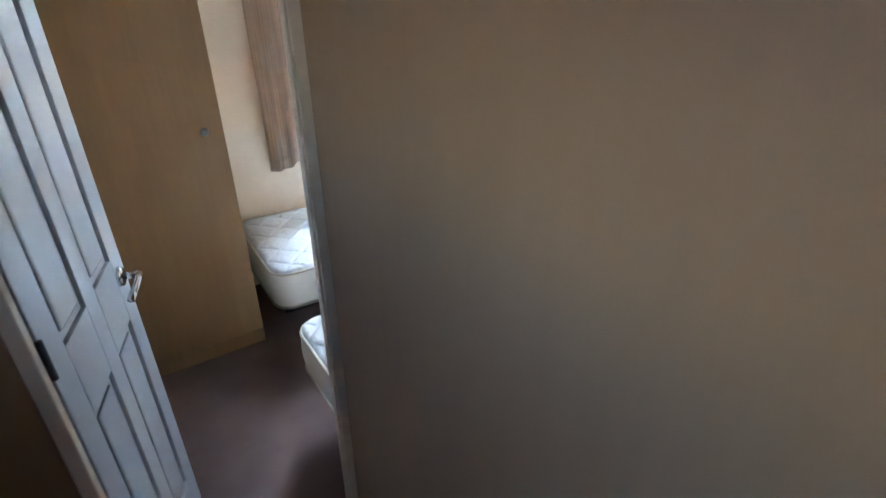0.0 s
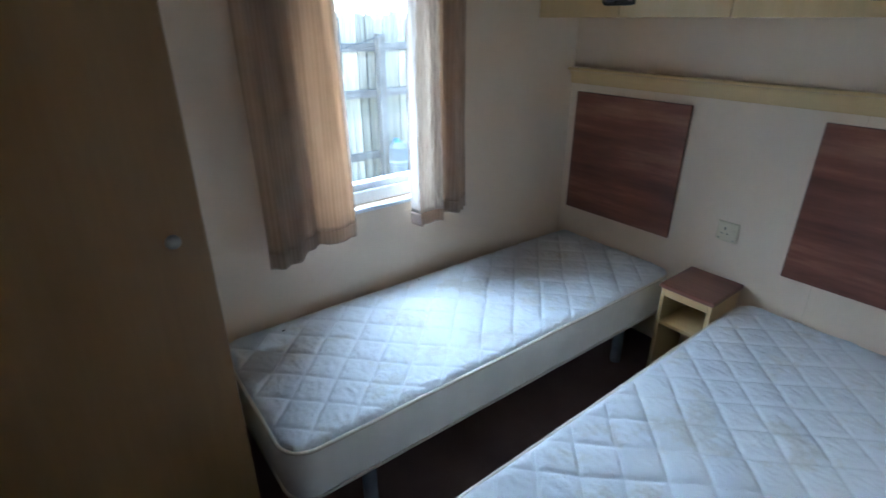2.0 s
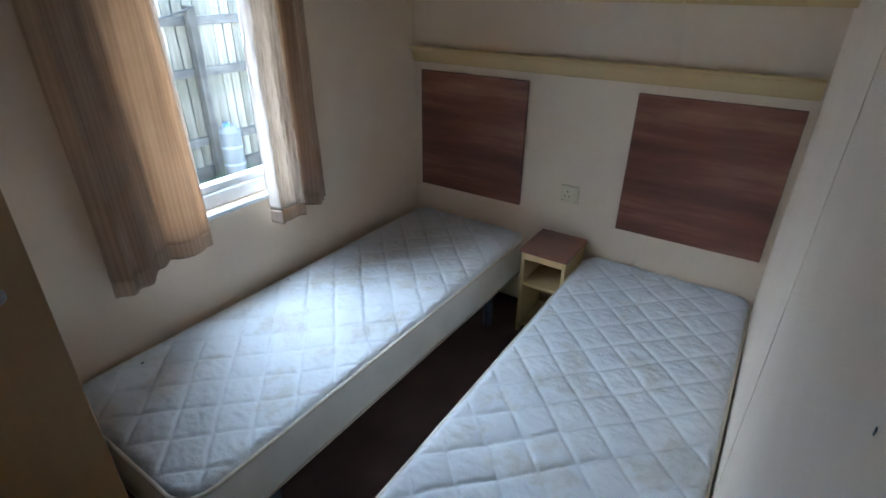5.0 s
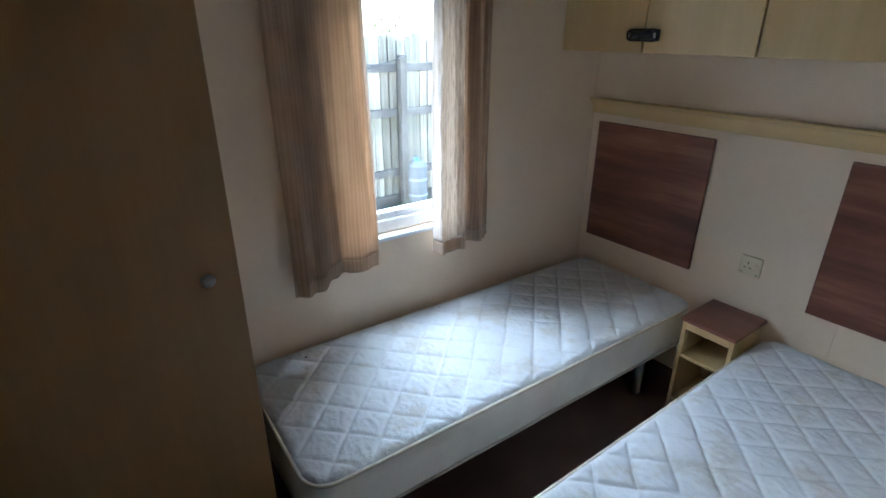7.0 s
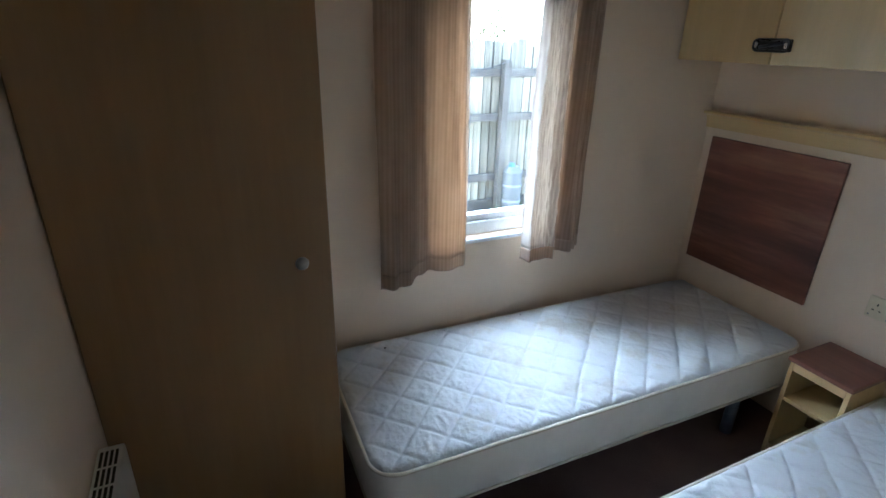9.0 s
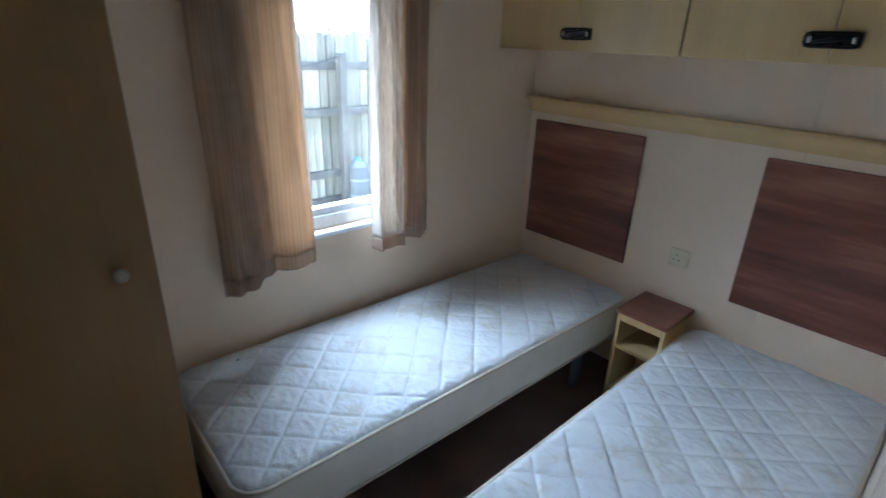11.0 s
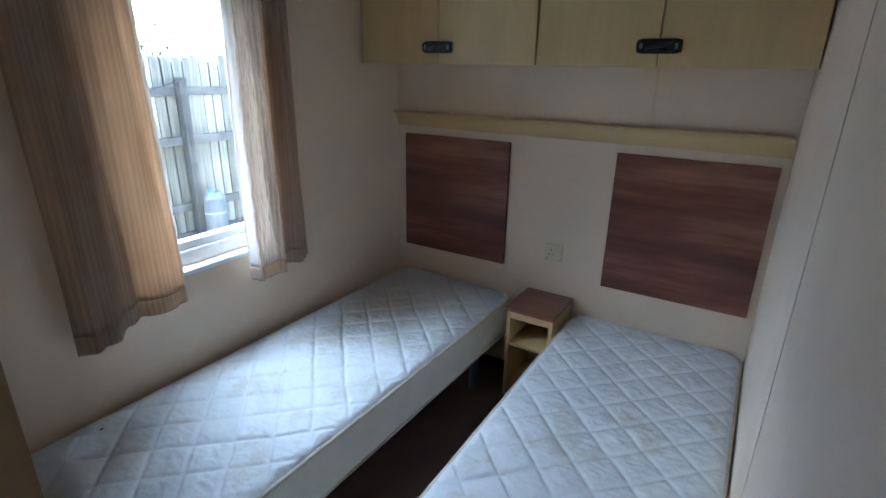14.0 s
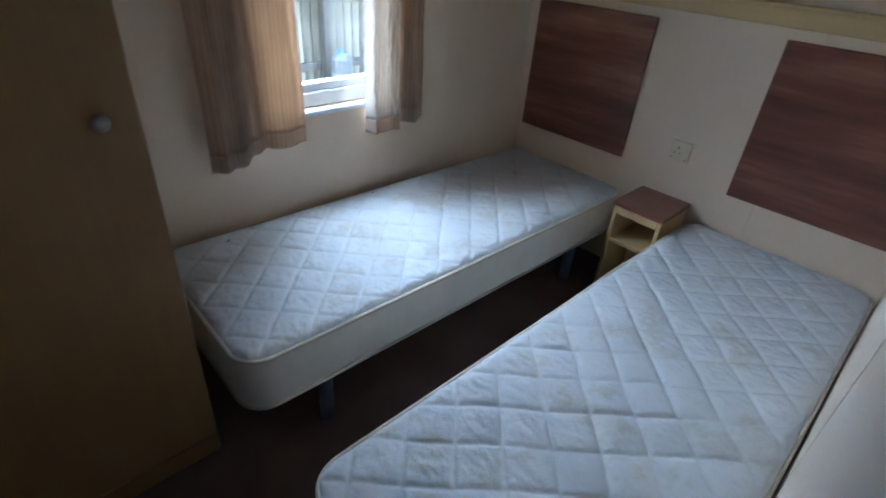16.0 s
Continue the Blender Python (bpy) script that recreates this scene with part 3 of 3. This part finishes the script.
bm, cols, tiers, core = moulded_leaf()
leaf = part("leaf", bm, door_paint, dr)
for a, b in cols:
    for z0, z1 in tiers:
        for y0, y1 in ((0.003, core), (T - core, T - 0.003)):
            part("raised_field", solid(a + 0.016, b - 0.016, y0, y1, z0 + 0.022, z1 - 0.022, 0.006, 2), door_paint, dr)
for side in (-1, 1):
    y = T / 2 + side * T / 2
    hx0, hz0 = DOOR_W - 0.05, 0.892
    hb = bmesh.new()
    rod(hb, (hx0, y, hz0), (hx0, y + side * 0.008, hz0), 0.026, 0.024, 24)
    rod(hb, (hx0, y, hz0), (hx0, y + side * 0.045, hz0), 0.009, 0.009, 16)
    handle = part("door_handle", hb, chrome, dr, "chrome lever handle on a round rose", smooth=True)
    lever = tube([(hx0 + 0.004, y + side * 0.043, hz0), (hx0 - 0.03, y + side * 0.046, hz0 + 0.001), (hx0 - 0.07, y + side * 0.045, hz0 - 0.004), (hx0 - 0.105, y + side * 0.042, hz0 - 0.012)], 0.0085, False, 12)
    part("lever", lever, chrome, handle, smooth=True)
for z in (0.22, 0.98, 1.72):
    hb = bmesh.new()
    rod(hb, (-0.004, -0.003, z - 0.04), (-0.004, -0.003, z + 0.04), 0.006, None, 12)
    part("hinge", hb, dark_steel, dr, "dark steel hinge", smooth=True)


# ---- curtains ----
def profile(u, shape):
    """Depth of the folds across the cloth, eased between the points of shape."""
    for (u0, d0), (u1, d1) in zip(shape, shape[1:]):
        if u <= u1:
            k = (u - u0) / (u1 - u0)
            return d0 + (d1 - d0) * k * k * (3 - 2 * k)
    return shape[-1][1]


def curtain(x0, x1, shape, shift, label, low, high, lining=None, gather=0.0, narrow=(0.13, 0.12)):
    ob = thing("curtain", ((x0 + x1) / 2, -0.062, low), label, "curtain", "curtains at the window")
    w = (x1 - x0) / 2
    nx, nz = 120, 60
    drop = high - low

    def sheet(z_from, z_to, rows, u_from, u_to, mat, name, text):
        bm = bmesh.new()
        g = []
        for k in range(rows + 1):
            z = z_from + (z_to - z_from) * k / rows
            s = z / drop
            line = []
            for i in range(nx + 1):
                u = u_from + (u_to - u_from) * i / nx
                fold = (0.62 + 0.38 * (1 - s)) * profile(u, shape) + 0.004 * math.sin(u * 38 + shift + s * 1.5)
                y = fold + 0.006 * noise.noise((u * 9, s * 5, shift))
                if name == "edge_strip":
                    y += 0.007 * noise.noise((u * 26, z * 34, shift)) + 0.004 * noise.noise((u * 60, z * 75, shift))
                x = -w * (1 - narrow[0] * s) + w * (2 - (narrow[0] + narrow[1]) * s) * u + 0.008 * math.sin(s * 5 + shift) * (1 - s) + 0.010 * math.sin(u * 16 + shift) * (1 - s)
                dz = (0.10 * fold + 0.006 * noise.noise((u * 8, shift, 2)) + gather * (u - 0.5)) * max(0, 1 - s * 3)
                line.append(bm.verts.new((x, y, z + dz)))
            g.append(line)
        for k in range(rows):
            for i in range(nx):
                bm.faces.new((g[k][i], g[k][i + 1], g[k + 1][i + 1], g[k + 1][i]))
        o = part(name, bm, mat, ob, text, smooth=True)
        so2 = o.modifiers.new("thickness", "SOLIDIFY")
        so2.thickness, so2.offset = 0.0022, 0
        return o

    a, b = 0.0, 1.0
    if lining:
        a, b = lining
    sheet(0.055, drop, nz, a, b, curtain_cloth, "cloth", "beige striped cloth lit from behind")
    sheet(0.0, 0.055, 6, 0.0, 1.0, hem_cloth, "hem", "darker turned-up hem")
    if lining:
        if a > 0:
            sheet(0.055, drop, nz, 0.0, a, lining_cloth, "edge_strip", "pale crinkled leading edge with fine stripes")
        else:
            sheet(0.055, drop, nz, b, 1.0, lining_cloth, "edge_strip", "pale crinkled leading edge with fine stripes")
    return ob


curtain(-1.668, -1.286, [(0, 0.0), (0.10, -0.030), (0.30, -0.034), (0.42, 0.022), (0.56, 0.026), (0.72, -0.012), (0.86, -0.004), (1, 0.030)], 0.6, "beige striped curtain drawn half back, with a wavy hem", 0.690, 1.90, (0.0, 0.92), 0.05, (0.02, 0.16))
curtain(-1.052, -0.716, [(0, 0.012), (0.10, -0.034), (0.26, -0.020), (0.40, -0.032), (0.52, 0.020), (0.60, 0.028), (0.72, 0.002), (0.86, 0.016), (1, 0.038)], 2.2, "narrow beige striped curtain with a crinkled pale edge", 0.686, 1.90, (0.44, 1.0), 0.0, (0.10, 0.20))
cr = thing("curtain_rail", (-1.2, -0.062, 1.915), "white curtain rail above the window", "curtain rail")
part("rail", solid(-0.52, 0.52, -0.012, 0.012, -0.008, 0.014, 0.004), white_plastic, cr)
for x in (-0.45, 0.0, 0.45):
    part("bracket", solid(x - 0.012, x + 0.012, 0.0125, 0.0615, -0.004, 0.012, 0.002), white_plastic, cr)


# ---- scuffs on the wall beside the doorway ----
def torn_patch():
    bm = bmesh.new()
    pts = [(x + 0.022, z) for x, z in ((-1.860, 1.338), (-1.875, 1.329), (-1.90, 1.322), (-1.935, 1.314), (-1.975, 1.29), (-2.036, 1.24), (-2.036, 1.40), (-1.97, 1.372), (-1.92, 1.357), (-1.885, 1.345))]
    lo = [bm.verts.new((x, SOUTH + 0.0003, z)) for x, z in pts]
    hi = [bm.verts.new((x, SOUTH + 0.0016, z)) for x, z in pts]
    bm.faces.new(lo)
    bm.faces.new(hi[::-1])
    for i in range(len(pts)):
        bm.faces.new((lo[i], hi[i], hi[(i + 1) % len(pts)], lo[(i + 1) % len(pts)]))
    return bm


tp = tagged(part("torn_wall_patch", torn_patch(), peeled), "bare brown board where the wall vinyl has torn by the door frame", "wall damage", kind="structure")


bm = bmesh.new()
box(bm, -1.8595, -1.8565, SOUTH + 0.0003, SOUTH + 0.0010, 1.274, 1.281, 0.0003, 1)
tagged(part("wall_scuff", bm, scuff), "small dark scuff on the cream wall", "wall damage", kind="structure")


# ---- outside: gravel, timber fence, post, hose ----
GROUND = -0.33
structure("ground", solid(-400, 400, -400, 500, GROUND - 0.2, GROUND), gravel_ground, "pale grey gravel yard around the caravan", "ground")
FY = 3.2
fn = thing("fence", (0.8, FY, GROUND), "tall weathered grey close-board timber fence with rails", "fence")
plank = finish(solid(-0.0465, 0.0465, -0.009, 0.009, 0, 1.0, 0.003, 1), "board", timber)
# added back layer whose dark colour stands in for shade in the board gaps
gap_shade_plank = finish(solid(-0.045, 0.045, -0.008, 0.008, 0, 1.0, 0.003, 1), "back_board", dark_timber)
random.seed(4)
for i in range(64):
    x = -3.0 + i * 0.098
    for name, mesh, shift, front, tall in (("board", plank, 0.0, 0.034, 1.76), ("back_board", gap_shade_plank, 0.049, 0.054, 1.72)):
        o = new(name, mesh)
        o.parent = fn
        o.matrix_basis = Matrix.Translation((x + shift, front, random.uniform(0.10, 0.13))) @ Euler((0, radians(random.uniform(-0.6, 0.6)), 0)).to_matrix().to_4x4() @ Matrix.Diagonal((random.uniform(0.93, 1.0), 1, tall - random.uniform(0, 0.03), 1))
for z in (0.42, 1.08, 1.54):
    part("rail", solid(-3.2, 3.4, -0.026, 0.022, z - 0.040, z + 0.040, 0.004), rail_timber, fn)
part("gravel_board", solid(-3.2, 3.4, -0.012, 0.020, 0.0, 0.16, 0.004), dark_timber, fn)
for x in (-2.2, 0.0, 2.2):
    part("post", solid(x - 0.039, x + 0.039, -0.105, -0.027, 0.0, 1.67, 0.006), dark_timber, fn)

cable = [(0.8 - 1.6 * a, FY - 0.112, GROUND + 1.655 - 0.13 * math.sin(math.pi * a) - 0.05 * a) for a in [i / 24 for i in range(25)]]
tagged(part("cable", tube(cable, 0.006, False, 8), black_metal, smooth=True), "thin black cable slung from the fence post", "cable")


def weed(place, height, seed):
    rnd = random.Random(seed)
    verts, faces = [], []
    for i in range(90):
        a, lean = rnd.uniform(0, math.tau), rnd.uniform(0.05, 0.5)
        h, wide = height * rnd.uniform(0.4, 1.0), rnd.uniform(0.004, 0.010)
        sx, sy = rnd.gauss(0, 0.05), rnd.gauss(0, 0.03)
        n = len(verts)
        for k in range(4):
            f = k / 3
            cx, cy = sx + lean * h * f * f * math.cos(a), sy + lean * h * f * f * math.sin(a)
            half = wide * (1 - f * 0.9)
            verts += [(cx - half * math.sin(a), cy + half * math.cos(a), h * f), (cx + half * math.sin(a), cy - half * math.cos(a), h * f)]
            if k:
                faces.append((n + 2 * k - 2, n + 2 * k - 1, n + 2 * k + 1, n + 2 * k))
    me = bpy.data.meshes.new("weed")
    me.from_pydata(verts, [], faces)
    me.materials.append(leaf_mat)
    ob = new("weed", me)
    ob.location = place
    return tagged(ob, "tuft of green weeds growing at the fence foot", "weed", "weeds along the fence")


for x, h, k in ((0.90, 0.30, 1), (0.72, 0.14, 2), (0.55, 0.10, 3), (1.06, 0.16, 4)):
    weed((x, FY - 0.16, GROUND), h, k)

random.seed(8)
bm = bmesh.new()
for i in range(1500):
    x, y = random.uniform(-2.2, 2.6), random.uniform(0.5, FY - 0.1)
    s = random.uniform(0.010, 0.026)
    r = bmesh.ops.create_icosphere(bm, subdivisions=1, radius=s)
    m = Matrix.Translation((x, y, GROUND + s * 0.25)) @ Euler((random.random() * 6, random.random() * 6, random.random() * 6)).to_matrix().to_4x4() @ Matrix.Diagonal((1, random.uniform(0.6, 1), random.uniform(0.45, 0.8), 1))
    bmesh.ops.transform(bm, matrix=m, verts=r["verts"])
tagged(part("gravel", bm, gravel_stone), "loose pale grey gravel in front of the fence", "gravel", kind="stuff")

pts = []
for i in range(40):
    a = i / 39
    pts.append((0.05 + 1.0 * a, 2.55 + 0.32 * math.sin(a * 3.0) , GROUND + 0.045 + 0.012 * math.sin(a * 9)))
tagged(part("garden_hose", tube(pts, 0.016, False, 10), hose_mat, smooth=True), "pale grey garden hose lying on the gravel", "hose")

wb = thing("water_drum", (0.93, FY - 0.14, GROUND), "pale plastic water drum with blue cap beside the fence post", "drum")
bm = bmesh.new()
rod(bm, (0, 0, 0), (0, 0, 0.50), 0.105, 0.11, 28)
rod(bm, (0, 0, 0.50), (0, 0, 0.56), 0.11, 0.07, 28)
part("drum_body", bm, plain_material("pale_plastic", (0.11, 0.112, 0.105), (0.16, 0.162, 0.15), 0.5), wb, smooth=False)
for z in (0.16, 0.34):
    part("hoop", rod(bmesh.new(), (0, 0, z), (0, 0, z + 0.02), 0.113, None, 28), plain_material("hoop_plastic", (0.24, 0.26, 0.25), (0.30, 0.32, 0.31), 0.5), wb)
bm = bmesh.new()
rod(bm, (-0.03, -0.02, 0.5605), (-0.03, -0.02, 0.60), 0.036, 0.030, 20)
blue_plastic = plain_material("blue_plastic", (0.04, 0.13, 0.30), (0.07, 0.18, 0.38), 0.45)
part("cap", bm, blue_plastic, wb, "small blue screw cap")


def shrub(place, height, spread, count, seed):
    ob = thing("tree", place, "small leafy tree behind the timber fence", "tree")
    rnd = random.Random(seed)
    bm = bmesh.new()
    rod(bm, (0, 0, 0), (0.03, 0, height * 0.6), 0.05, 0.025, 10)
    tips = []
    for i in range(9):
        a = i * 2.4
        tip = (spread * 0.6 * math.cos(a), spread * 0.6 * math.sin(a), height * rnd.uniform(0.7, 0.98))
        rod(bm, (0.02, 0, height * rnd.uniform(0.35, 0.58)), tip, 0.018, 0.006, 7)
        tips.append(tip)
    part("trunk", bm, bark, ob)
    verts, faces = [], []
    for i in range(count):
        t = rnd.choice(tips)
        c = Vector((t[0] + rnd.gauss(0, spread * 0.26), t[1] + rnd.gauss(0, spread * 0.26), t[2] + rnd.gauss(0, height * 0.07)))
        m = Euler((rnd.uniform(0, 6), rnd.uniform(0, 6), rnd.uniform(0, 6))).to_matrix()
        k = rnd.uniform(0.02, 0.04)
        n = len(verts)
        for p in ((-k, 0, 0), (0, -k * 0.45, k * 0.1), (k, 0, 0), (0, k * 0.45, k * 0.1)):
            verts.append(c + m @ Vector(p))
        faces.append((n, n + 1, n + 2, n + 3))
    me = bpy.data.meshes.new("crown")
    me.from_pydata(verts, [], faces)
    me.materials.append(leaf_mat)
    crown = new("crown", me)
    crown.parent = ob
    return ob


shrub((1.56, 5.0, GROUND), 2.0, 0.26, 700, 3)


for x, y, k in ((-1.655, -0.085, 0.004), (-1.30, -0.075, 0.003), (-1.02, -0.068, 0.003)):
    bm = bmesh.new()
    r = bmesh.ops.create_icosphere(bm, subdivisions=1, radius=k)
    bmesh.ops.transform(bm, matrix=Matrix.Translation((x, y, 0.419)) @ Matrix.Diagonal((1.4, 0.9, 0.7, 1)), verts=r["verts"])
    tagged(part("crumb", bm, dark_slot), "small dark crumb lying on the mattress", "debris", "crumbs on the mattress")
